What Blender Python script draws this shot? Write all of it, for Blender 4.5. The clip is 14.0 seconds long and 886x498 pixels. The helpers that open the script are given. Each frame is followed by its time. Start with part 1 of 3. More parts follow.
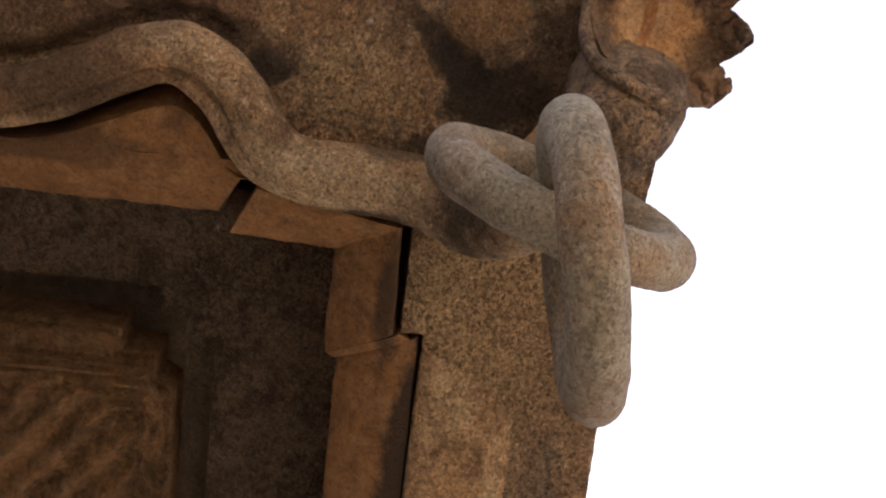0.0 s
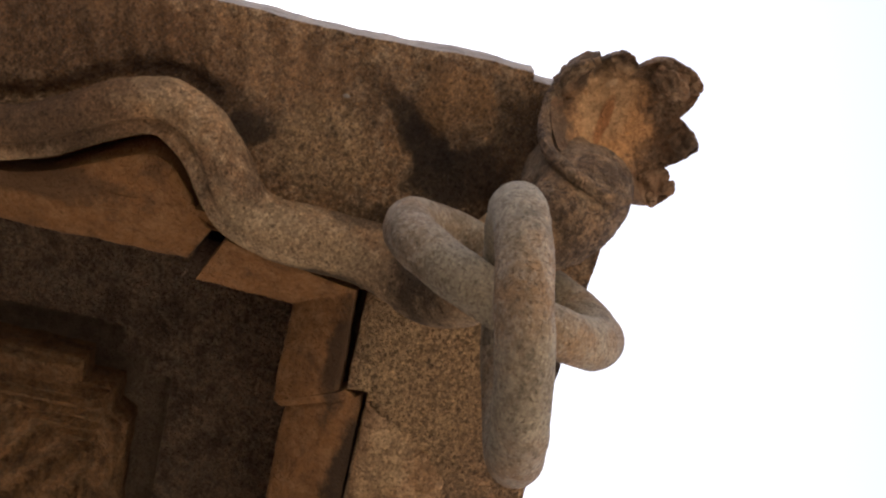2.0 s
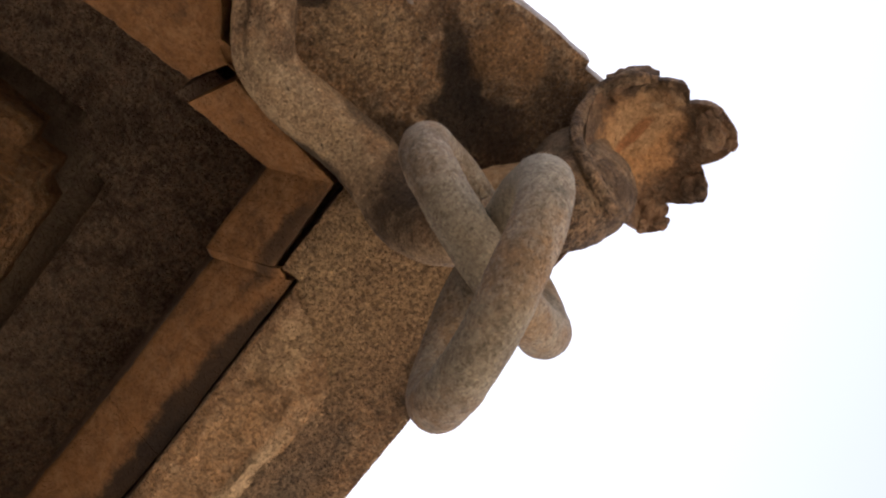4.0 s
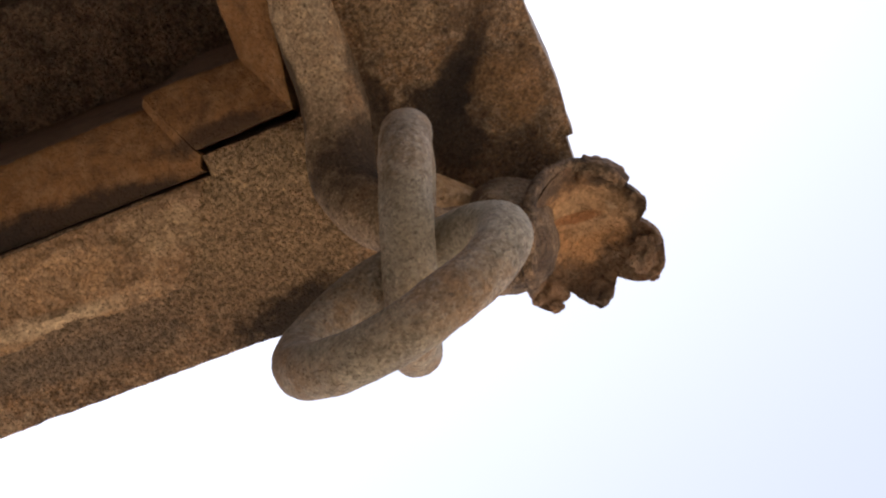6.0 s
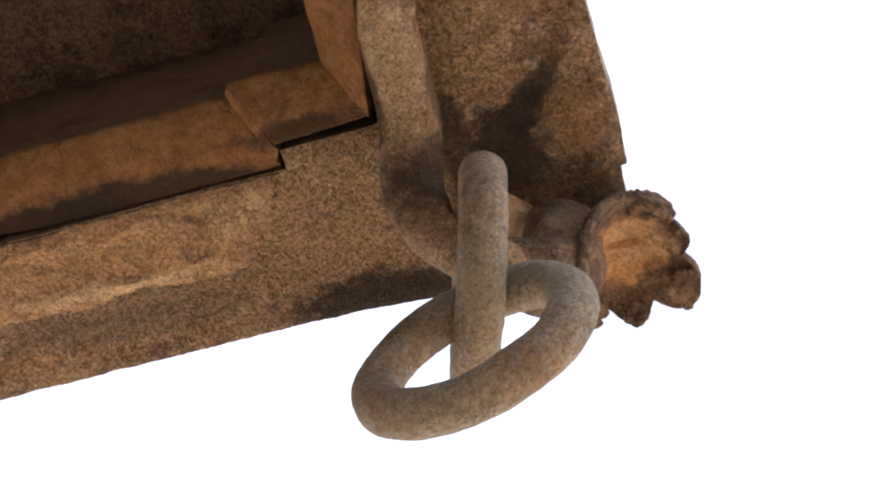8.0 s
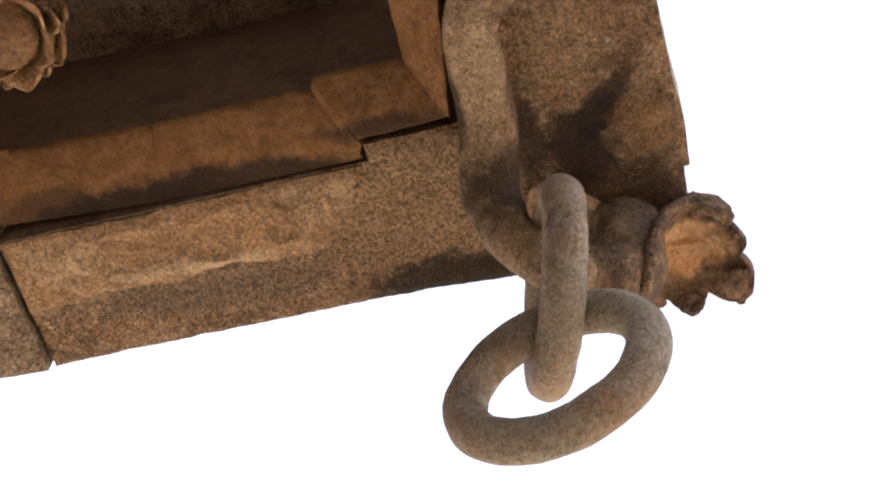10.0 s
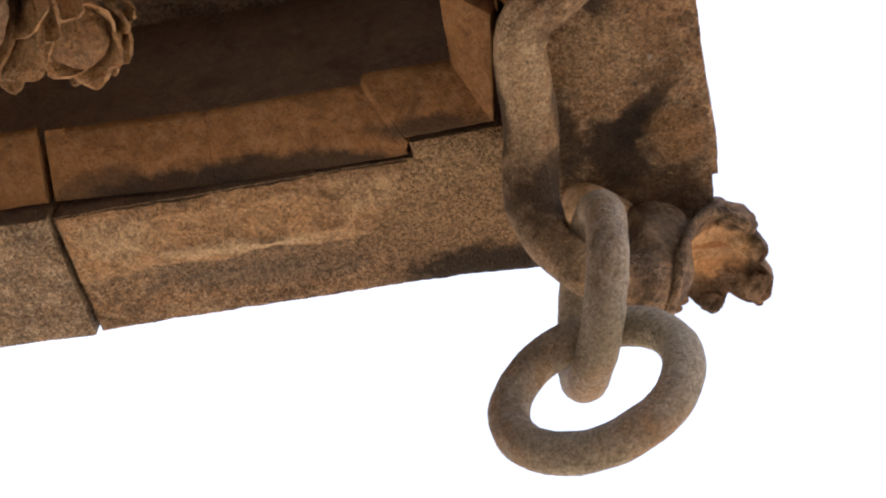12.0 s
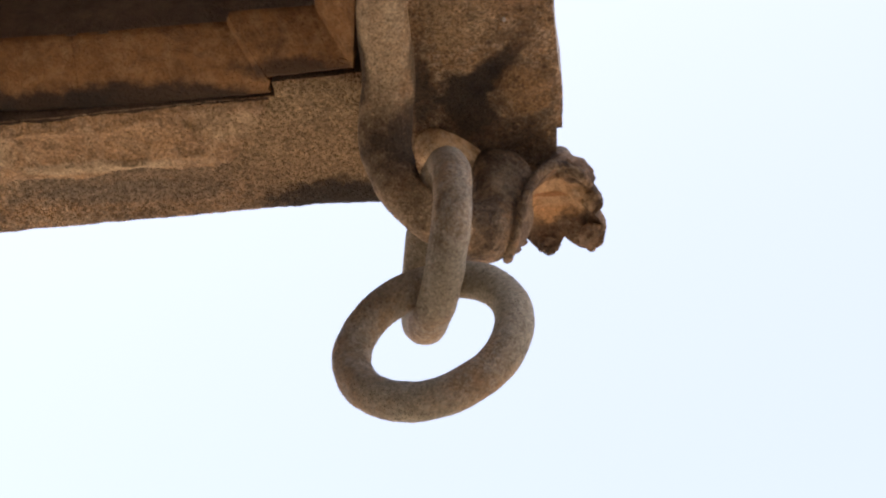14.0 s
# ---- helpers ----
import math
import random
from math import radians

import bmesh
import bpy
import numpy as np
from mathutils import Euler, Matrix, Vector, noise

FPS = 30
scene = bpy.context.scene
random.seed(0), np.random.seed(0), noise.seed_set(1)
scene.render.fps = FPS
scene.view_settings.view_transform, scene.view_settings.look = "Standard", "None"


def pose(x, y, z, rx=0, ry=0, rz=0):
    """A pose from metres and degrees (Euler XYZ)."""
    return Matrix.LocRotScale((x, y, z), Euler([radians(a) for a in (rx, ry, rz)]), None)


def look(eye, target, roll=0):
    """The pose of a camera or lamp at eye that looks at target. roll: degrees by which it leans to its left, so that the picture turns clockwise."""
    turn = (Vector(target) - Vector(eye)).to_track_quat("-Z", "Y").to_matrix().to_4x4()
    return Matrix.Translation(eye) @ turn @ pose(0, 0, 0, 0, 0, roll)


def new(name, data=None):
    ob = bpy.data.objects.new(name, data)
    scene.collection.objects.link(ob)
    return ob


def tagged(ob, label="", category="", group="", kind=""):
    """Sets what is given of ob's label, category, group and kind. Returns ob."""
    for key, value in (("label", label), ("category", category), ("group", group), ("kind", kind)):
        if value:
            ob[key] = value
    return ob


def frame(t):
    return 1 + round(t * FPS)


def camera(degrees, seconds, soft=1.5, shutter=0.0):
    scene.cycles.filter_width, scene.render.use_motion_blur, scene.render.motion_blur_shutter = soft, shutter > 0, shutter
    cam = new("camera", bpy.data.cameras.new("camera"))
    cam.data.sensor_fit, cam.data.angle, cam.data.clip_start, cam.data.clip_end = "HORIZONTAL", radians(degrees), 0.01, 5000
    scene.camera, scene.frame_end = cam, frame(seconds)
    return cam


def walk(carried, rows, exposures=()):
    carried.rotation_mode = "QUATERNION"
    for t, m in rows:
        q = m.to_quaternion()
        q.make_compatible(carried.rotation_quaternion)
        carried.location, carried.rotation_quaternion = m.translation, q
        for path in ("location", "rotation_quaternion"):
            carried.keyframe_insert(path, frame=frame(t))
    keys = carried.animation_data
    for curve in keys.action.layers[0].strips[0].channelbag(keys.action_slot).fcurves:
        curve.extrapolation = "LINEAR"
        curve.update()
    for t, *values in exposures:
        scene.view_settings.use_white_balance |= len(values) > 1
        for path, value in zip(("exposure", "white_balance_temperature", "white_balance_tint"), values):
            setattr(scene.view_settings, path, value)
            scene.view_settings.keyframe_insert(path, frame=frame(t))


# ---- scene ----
cam = camera(33.8, 14.0, 2.15)
PATH = [
    (0, (0.358, -0.132, 1.784), (-0.225, -0.037, 3.695), -2.5),
    (0.5, (0.383, -0.106, 1.764), (-0.152, -0.003, 3.688), -3.7),
    (1, (0.405, -0.096, 1.711), (-0.083, 0.018, 3.647), -5.4),
    (1.5, (0.406, -0.094, 1.648), (-0.069, 0.022, 3.588), -4.5),
    (2, (0.396, -0.115, 1.625), (-0.082, 0.008, 3.563), -1.9),
    (2.5, (0.39, -0.157, 1.623), (-0.123, 0.013, 3.548), -0.1),
    (3, (0.384, -0.158, 1.618), (-0.148, 0.04, 3.536), 3.8),
    (3.2, (0.37, -0.175, 1.618), (-0.152, 0.038, 3.537), 3.9),
    (5.3, (0.227, -0.355, 1.613), (-0.117, 0.096, 3.531), 9.1),
    (5.5, (0.213, -0.372, 1.613), (-0.107, 0.098, 3.53), 8.5),
    (6, (0.197, -0.413, 1.605), (-0.085, 0.086, 3.521), 8.5),
    (6.5, (0.198, -0.459, 1.58), (-0.063, 0.052, 3.496), 9.3),
    (7, (0.202, -0.544, 1.554), (-0.061, 0.014, 3.456), 9.2),
    (7.5, (0.219, -0.666, 1.533), (-0.083, -0.009, 3.398), 9.1),
    (8, (0.173, -0.827, 1.525), (-0.138, -0.098, 3.361), 7.9),
    (8.5, (0.109, -0.957, 1.503), (-0.212, -0.19, 3.321), 8.3),
    (8.7, (0.105, -1.01, 1.505), (-0.228, -0.216, 3.31), 8.5),
    (10.8, (0.172, -1.405, 1.523), (-0.22, -0.362, 3.184), 7.8),
    (11, (0.175, -1.437, 1.524), (-0.229, -0.383, 3.175), 8.5),
    (11.5, (0.117, -1.522, 1.512), (-0.277, -0.434, 3.143), 8.1),
    (12, (0.058, -1.611, 1.513), (-0.287, -0.482, 3.127), 6.1),
    (12.5, (0.031, -1.715, 1.509), (-0.232, -0.519, 3.09), 3.2),
    (13, (0.049, -1.769, 1.506), (-0.166, -0.516, 3.05), 2.1),
    (13.5, (0.09, -1.825, 1.513), (-0.096, -0.53, 3.025), 1.8),
    (14, (0.127, -1.909, 1.528), (-0.053, -0.566, 2.999), 2.0),
]
walk(cam, [(t, look(eye, target, roll)) for t, eye, target, roll in PATH],
     [(t, stops, 5900, 11) for t, stops in ((0, 2.42), (0.5, 2.32), (0.8, 2.1), (1.0, 2.08), (1.5, 2.22), (2.5, 2.36), (3.0, 2.44), (5.5, 2.36), (6.5, 2.46), (7.0, 2.66), (8.5, 2.9), (11.0, 3.02), (12.0, 2.92), (12.5, 2.72), (14.0, 2.66))])

# ---- daylight: hazy sky, soft sun from behind the hall, warm light thrown up from the court ----
SUN_EL, SUN_AZ = radians(56), radians(212)
world = bpy.data.worlds.new("sky")
scene.world = world
world.use_nodes = True
wn = world.node_tree.nodes
wn.clear()
w_out, w_bg, w_sky = wn.new("ShaderNodeOutputWorld"), wn.new("ShaderNodeBackground"), wn.new("ShaderNodeTexSky")
w_sky.sky_type, w_sky.sun_disc = "NISHITA", False
w_sky.sun_elevation, w_sky.sun_rotation = SUN_EL, SUN_AZ
w_sky.air_density, w_sky.dust_density, w_sky.ozone_density = 0.4, 8.0, 0.55
w_bg.inputs["Strength"].default_value = 0.15
w_haze = wn.new("ShaderNodeMix")
w_haze.data_type = "RGBA"
w_haze.inputs[0].default_value = 0.65
w_haze.inputs[7].default_value = (1.03, 1.03, 1.1, 1.0)
world.node_tree.links.new(w_sky.outputs[0], w_haze.inputs[6])
world.node_tree.links.new(w_haze.outputs[2], w_bg.inputs["Color"])
world.node_tree.links.new(w_bg.outputs[0], w_out.inputs["Surface"])
sun = new("sun", bpy.data.lights.new("sun", "SUN"))
sun.data.energy, sun.data.angle, sun.data.color = 2.9, radians(6.0), (1.0, 0.95, 0.87)
sun_dir = Vector((math.sin(SUN_AZ) * math.cos(SUN_EL), math.cos(SUN_AZ) * math.cos(SUN_EL), math.sin(SUN_EL)))
sun.matrix_world = look(sun_dir * 30, (0, 0, 0))


# ---- materials ----
class Nodes:
    """A small helper to write node materials."""

    def __init__(self, name):
        self.mat = bpy.data.materials.new(name)
        self.mat.use_nodes = True
        self.tree = self.mat.node_tree
        self.tree.nodes.clear()
        self.out = self.add("ShaderNodeOutputMaterial")
        self.bsdf = self.add("ShaderNodeBsdfPrincipled")
        self.link(self.bsdf.outputs[0], self.out.inputs["Surface"])
        self.where = self.add("ShaderNodeTexCoord").outputs["Object"]

    def add(self, kind):
        return self.tree.nodes.new(kind)

    def link(self, a, b):
        self.tree.links.new(a, b)

    def noise(self, scale, detail=4.0, rough=0.6, warp=0.0, seed=0.0):
        n = self.add("ShaderNodeTexNoise")
        n.inputs["Scale"].default_value, n.inputs["Detail"].default_value = scale, detail
        n.inputs["Roughness"].default_value, n.inputs["Distortion"].default_value = rough, warp
        shift = self.add("ShaderNodeVectorMath")
        shift.operation = "ADD"
        shift.inputs[1].default_value = (seed, seed * 1.7, seed * 0.6)
        self.link(self.where, shift.inputs[0])
        self.link(shift.outputs[0], n.inputs["Vector"])
        return n.outputs["Fac"]

    def cells(self, scale, seed=0.0, warp=0.35):
        """Crystal cells: how far from a cell's middle, and a chance value for each cell."""
        shift = self.add("ShaderNodeVectorMath")
        shift.operation = "ADD"
        shift.inputs[1].default_value = (seed, seed * 0.7, seed * 1.3)
        self.link(self.where, shift.inputs[0])
        wander = self.add("ShaderNodeTexNoise")
        wander.inputs["Scale"].default_value = scale * 1.3
        self.link(shift.outputs[0], wander.inputs["Vector"])
        push = self.add("ShaderNodeVectorMath")
        push.operation = "MULTIPLY_ADD"
        push.inputs[1].default_value = (2 * warp / scale,) * 3
        self.link(wander.outputs["Color"], push.inputs[0])
        self.link(shift.outputs[0], push.inputs[2])
        v = self.add("ShaderNodeTexVoronoi")
        v.inputs["Scale"].default_value = scale
        self.link(push.outputs[0], v.inputs["Vector"])
        split = self.add("ShaderNodeSeparateColor")
        self.link(v.outputs["Color"], split.inputs[0])
        return v.outputs["Distance"], split.outputs[0]

    def contour(self, centre, size, turn, at, width):
        """A wavering line round an oval: 1 on the line, 0 off it."""
        mp = self.add("ShaderNodeMapping")
        mp.vector_type = "TEXTURE"
        mp.inputs["Location"].default_value = centre
        mp.inputs["Rotation"].default_value = (0, 0, radians(turn))
        mp.inputs["Scale"].default_value = size
        self.link(self.where, mp.inputs["Vector"])
        g = self.add("ShaderNodeTexGradient")
        g.gradient_type = "SPHERICAL"
        self.link(mp.outputs[0], g.inputs[0])
        wavering = self.math("ADD", g.outputs["Fac"], self.math("MULTIPLY", self.math("SUBTRACT", self.noise(16, 6, 0.7, 0.6, centre[0]), 0.5), 0.8))
        off = self.math("ABSOLUTE", self.math("SUBTRACT", wavering, at), 0.0)
        return self.math("MULTIPLY", self.ramp(off, width * 0.3, width, 1.0, 0.0), self.ramp(g.outputs["Fac"], 0.01, 0.1))

    def ramp(self, fac, low, high, a=0.0, b=1.0):
        r = self.add("ShaderNodeMapRange")
        r.interpolation_type = "SMOOTHSTEP"
        self.link(fac, r.inputs["Value"])
        for key, value in (("From Min", low), ("From Max", high), ("To Min", a), ("To Max", b)):
            r.inputs[key].default_value = value
        return r.outputs["Result"]

    def math(self, how, a, b):
        m = self.add("ShaderNodeMath")
        m.operation = how
        for value, socket in ((a, m.inputs[0]), (b, m.inputs[1])):
            if isinstance(value, (int, float)):
                socket.default_value = value
            else:
                self.link(value, socket)
        return m.outputs[0]

    def mix(self, fac, a, b, how="MIX"):
        m = self.add("ShaderNodeMix")
        m.data_type, m.blend_type = "RGBA", how
        for value, socket in ((fac, m.inputs[0]), (a, m.inputs[6]), (b, m.inputs[7])):
            if isinstance(value, (int, float)):
                socket.default_value = value
            elif isinstance(value, tuple):
                socket.default_value = (*value, 1.0)
            else:
                self.link(value, socket)
        return m.outputs[2]

    def blot(self, centre, size, turn=0.0):
        """1 in the middle of an elongated patch, 0 at its rim, with a ragged outline."""
        mp = self.add("ShaderNodeMapping")
        mp.vector_type = "TEXTURE"
        mp.inputs["Location"].default_value = centre
        mp.inputs["Rotation"].default_value = (0, 0, radians(turn))
        mp.inputs["Scale"].default_value = size
        self.link(self.where, mp.inputs["Vector"])
        g = self.add("ShaderNodeTexGradient")
        g.gradient_type = "SPHERICAL"
        self.link(mp.outputs[0], g.inputs[0])
        ragged = self.math("ADD", g.outputs["Fac"], self.math("MULTIPLY", self.math("SUBTRACT", self.noise(22, 5, 0.7), 0.5), 0.9))
        return self.ramp(ragged, 0.18, 0.56)

    def finish(self, colour, rough, bumps):
        """bumps: (height socket, metres) pairs."""
        self.link(colour, self.bsdf.inputs["Base Color"])
        if isinstance(rough, float):
            self.bsdf.inputs["Roughness"].default_value = rough
        else:
            self.link(rough, self.bsdf.inputs["Roughness"])
        self.bsdf.inputs["Specular IOR Level"].default_value = 0.25
        last = None
        for height, metres in bumps:
            b = self.add("ShaderNodeBump")
            b.inputs["Distance"].default_value, b.inputs["Strength"].default_value = metres, 1.0
            self.link(height, b.inputs["Height"])
            if last:
                self.link(last, b.inputs["Normal"])
            last = b.outputs[0]
        self.link(last, self.bsdf.inputs["Normal"])
        return self.mat


def stone(name, base, warm, dark, pale, speck=0.6, dirt=(0.52, 0.72), grain=260.0, relief=0.004, blots=(), seed=0.0, veil=None, patch=0.0, pitted=0.0, crystal=0.0, cell=240.0, lines=()):
    """Weathered granite: a blotchy base, warm and dark weathering, pale and black crystals, pits with shade in their
    colour.
    """
    n = Nodes(name)
    big, mid, fine = n.noise(5.0, 5, 0.62, 0.4, seed), n.noise(26.0, 6, 0.7, 0.2, seed + 3), n.noise(grain, 4, 0.65, 0.0, seed + 5)
    c = n.mix(n.ramp(big, 0.4, 0.6), base, warm)
    c = n.mix(n.ramp(n.noise(13.0, 6, 0.7, 0.6, seed + 2), 0.5, 0.66, 0.0, 0.55), c, tuple(0.6 * a for a in base))
    c = n.mix(n.ramp(mid, 0.44, 0.64, 0.0, 0.75), c, tuple(0.4 * a + 0.6 * b for a, b in zip(base, pale)))
    c = n.mix(n.ramp(n.noise(55.0, 5, 0.7, 0.0, seed + 8), 0.5, 0.64, 0.0, 0.5 * speck), c, pale)
    if veil:
        c = n.mix(n.ramp(n.noise(3.4, 5, 0.65, 0.3, seed + 21), 0.44, 0.6, 0.0, 0.85), c, veil)
    c = n.mix(n.math("MULTIPLY", n.ramp(n.noise(9.0, 8, 0.75, 0.5, seed + 11), dirt[0], dirt[1]), 0.7), c, dark)
    if patch:
        crust = n.math("MULTIPLY", n.ramp(n.noise(38.0, 7, 0.78, 1.5, seed + 51), 0.49, 0.57), n.ramp(n.noise(6.0, 3, 0.6, 0.5, seed + 52), 0.38, 0.58, 0.25, 1.0))
        c = n.mix(n.math("MULTIPLY", crust, patch), c, dark)
        scale = n.math("MULTIPLY", n.ramp(n.noise(48.0, 6, 0.75, 0.8, seed + 53), 0.53, 0.6), n.ramp(n.noise(5.0, 3, 0.6, 0.5, seed + 54), 0.44, 0.6, 0.1, 1.0))
        c = n.mix(n.math("MULTIPLY", scale, 0.55 * patch), c, tuple(0.5 * a + 0.5 * b for a, b in zip(base, pale)))
    c = n.mix(n.ramp(fine, 0.5, 0.68, 0.0, speck * 0.4), c, n.mix(0.45, c, pale))
    if pitted:
        c = n.mix(n.ramp(n.noise(170.0, 3, 0.6, 0.0, seed + 43), 0.55, 0.63, 0.0, 0.8 * pitted), c, n.mix(0.4, c, pale))
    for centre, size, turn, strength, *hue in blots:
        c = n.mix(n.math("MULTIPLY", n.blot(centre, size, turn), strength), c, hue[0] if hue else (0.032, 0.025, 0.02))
    c = n.mix(n.ramp(n.noise(70.0, 5, 0.7, 0.0, seed + 15), 0.36, 0.54, 0.6 * speck, 0.0), c, dark)
    c = n.mix(n.ramp(n.noise(grain * 0.8, 4, 0.65, 0.0, seed + 31), 0.52, 0.68, 0.0, speck * 0.42), c, tuple(0.6 * v for v in dark))
    for centre, size, turn, at, width, strength, hue in lines:
        c = n.mix(n.math("MULTIPLY", n.contour(centre, size, turn, at, width), strength), c, hue)
    if crystal:
        _, chance = n.cells(cell, seed)
        c = n.mix(n.ramp(chance, 0.55, 0.95, 0.0, 0.75 * crystal), c, (1.7, 1.65, 1.55), "MULTIPLY")
        c = n.mix(n.ramp(chance, 0.05, 0.4, 0.75 * crystal, 0.0), c, (0.5, 0.47, 0.45), "MULTIPLY")
        far, lot = n.cells(cell * 0.4, seed + 9)
        glint = n.math("MULTIPLY", n.ramp(far, 0.18, 0.34, 1.0, 0.0), n.ramp(lot, 0.2, 0.12))
        c = n.mix(n.math("MULTIPLY", glint, 0.7 * crystal), c, (2.2, 2.15, 2.0), "MULTIPLY")
        hole = n.math("MULTIPLY", n.ramp(far, 0.16, 0.36, 1.0, 0.0), n.ramp(lot, 0.62, 0.7))
        c = n.mix(n.math("MULTIPLY", hole, 0.95 * crystal), c, (0.2, 0.17, 0.15), "MULTIPLY")
    pits = n.ramp(n.noise(150.0, 3, 0.6, 0.0, seed + 41), 0.36, 0.5)
    # hollows of the pit bumps darkened too, in place of weak bump shading
    if pitted:
        c = n.mix(n.ramp(n.noise(150.0, 3, 0.6, 0.0, seed + 41), 0.36, 0.46, pitted, 0.0), c, n.mix(0.6, c, dark))
    return n.finish(c, n.ramp(mid, 0.3, 0.7, 0.78, 0.95), ((mid, relief * 2.4), (pits, relief * 0.8), (fine, relief * 0.45)))


SOFFIT = stone("weathered granite soffit", (0.26, 0.155, 0.08), (0.41, 0.25, 0.125), (0.05, 0.034, 0.023), (0.60, 0.47, 0.32), 0.75, (0.48, 0.66), 150.0, 0.011,
               # dark blots: the diagonal black stain, plus occlusion painted round the loop
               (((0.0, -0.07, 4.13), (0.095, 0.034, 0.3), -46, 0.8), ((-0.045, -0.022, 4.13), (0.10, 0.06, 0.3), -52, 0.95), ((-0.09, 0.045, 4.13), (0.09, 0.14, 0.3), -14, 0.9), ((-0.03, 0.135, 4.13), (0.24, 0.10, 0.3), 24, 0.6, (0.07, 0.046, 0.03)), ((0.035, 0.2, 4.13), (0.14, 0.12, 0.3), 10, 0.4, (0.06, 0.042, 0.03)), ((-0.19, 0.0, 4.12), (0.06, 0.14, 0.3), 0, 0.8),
                ((0.04, -0.35, 4.13), (0.1, 0.35, 0.3), 3, 0.4, (0.38, 0.22, 0.11)), ((0.0, -0.64, 4.13), (0.2, 0.42, 0.3), 8, 0.7, (0.15, 0.083, 0.043)), ((-0.1, -0.95, 4.13), (0.2, 0.3, 0.3), 10, 0.6, (0.09, 0.06, 0.038)), ((0.07, 0.03, 4.13), (0.06, 0.16, 0.3), 10, 0.4),
                ((-0.95, 0.05, 4.1), (0.68, 0.2, 0.3), 2, 0.85, (0.46, 0.35, 0.22)), ((-0.80, 0.03, 4.1), (0.17, 0.07, 0.3), 3, 0.75, (0.36, 0.20, 0.085)), ((-1.02, 0.045, 4.1), (0.14, 0.06, 0.3), 3, 0.7, (0.34, 0.20, 0.09)),
                ((-0.92, 0.165, 4.1), (0.40, 0.06, 0.3), 2, 0.65, (0.15, 0.115, 0.085)), ((-0.60, 0.10, 4.1), (0.05, 0.2, 0.3), 40, 0.5, (0.12, 0.085, 0.055)),
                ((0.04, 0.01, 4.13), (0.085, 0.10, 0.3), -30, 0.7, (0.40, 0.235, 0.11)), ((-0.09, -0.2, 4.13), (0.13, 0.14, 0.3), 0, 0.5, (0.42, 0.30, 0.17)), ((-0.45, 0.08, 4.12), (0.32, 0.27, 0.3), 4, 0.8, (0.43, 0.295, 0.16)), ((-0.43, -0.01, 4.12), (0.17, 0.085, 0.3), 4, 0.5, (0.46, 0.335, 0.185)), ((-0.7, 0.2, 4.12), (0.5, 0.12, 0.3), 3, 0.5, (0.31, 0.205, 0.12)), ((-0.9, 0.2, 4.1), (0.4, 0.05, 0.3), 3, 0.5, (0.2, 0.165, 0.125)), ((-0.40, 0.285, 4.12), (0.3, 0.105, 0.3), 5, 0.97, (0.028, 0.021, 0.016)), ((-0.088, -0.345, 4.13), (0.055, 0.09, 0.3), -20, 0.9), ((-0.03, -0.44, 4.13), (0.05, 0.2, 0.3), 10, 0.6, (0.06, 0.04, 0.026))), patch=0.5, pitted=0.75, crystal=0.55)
PANEL = stone("dressed pale granite", (0.33, 0.202, 0.102), (0.45, 0.28, 0.14), (0.10, 0.068, 0.044), (0.52, 0.39, 0.25), 0.5, (0.54, 0.72), 230.0, 0.004,
              # the contour lines draw relief shade of the carving and scarp in colour
              (((-0.62, 0.03, 4.1), (0.13, 0.07, 0.3), 20, 0.55, (0.48, 0.36, 0.21)), ((-1.2, 0.04, 4.1), (0.13, 0.09, 0.3), 0, 0.55, (0.46, 0.36, 0.23)), ((-0.92, 0.11, 4.1), (0.3, 0.03, 0.3), 3, 0.6, (0.50, 0.40, 0.26)), ((-0.80, 0.045, 4.1), (0.16, 0.06, 0.3), 3, 0.35, (0.33, 0.205, 0.10)), ((-1.03, 0.05, 4.1), (0.15, 0.055, 0.3), 3, 0.35, (0.31, 0.20, 0.105))), seed=83.0, patch=0.5, pitted=0.4, lines=(((-0.9, 0.05, 4.1), (0.44, 0.15, 0.5), 4, 0.3, 0.06, 0.45, (0.14, 0.09, 0.052)), ((-0.79, 0.04, 4.1), (0.16, 0.085, 0.5), 14, 0.4, 0.06, 0.3, (0.18, 0.11, 0.06)), ((-1.04, 0.055, 4.1), (0.19, 0.08, 0.5), -6, 0.4, 0.06, 0.3, (0.18, 0.115, 0.06)), ((-0.62, 0.1, 4.1), (0.16, 0.2, 0.5), 30, 0.35, 0.06, 0.4, (0.15, 0.095, 0.055))), crystal=0.45)
FAR_SOFFIT = stone("grey weathered granite", (0.22, 0.155, 0.095), (0.29, 0.205, 0.12), (0.06, 0.045, 0.034), (0.52, 0.44, 0.33), 0.8, (0.46, 0.66), 230.0, 0.005, seed=7.0, patch=0.4, pitted=0.6, crystal=0.8)
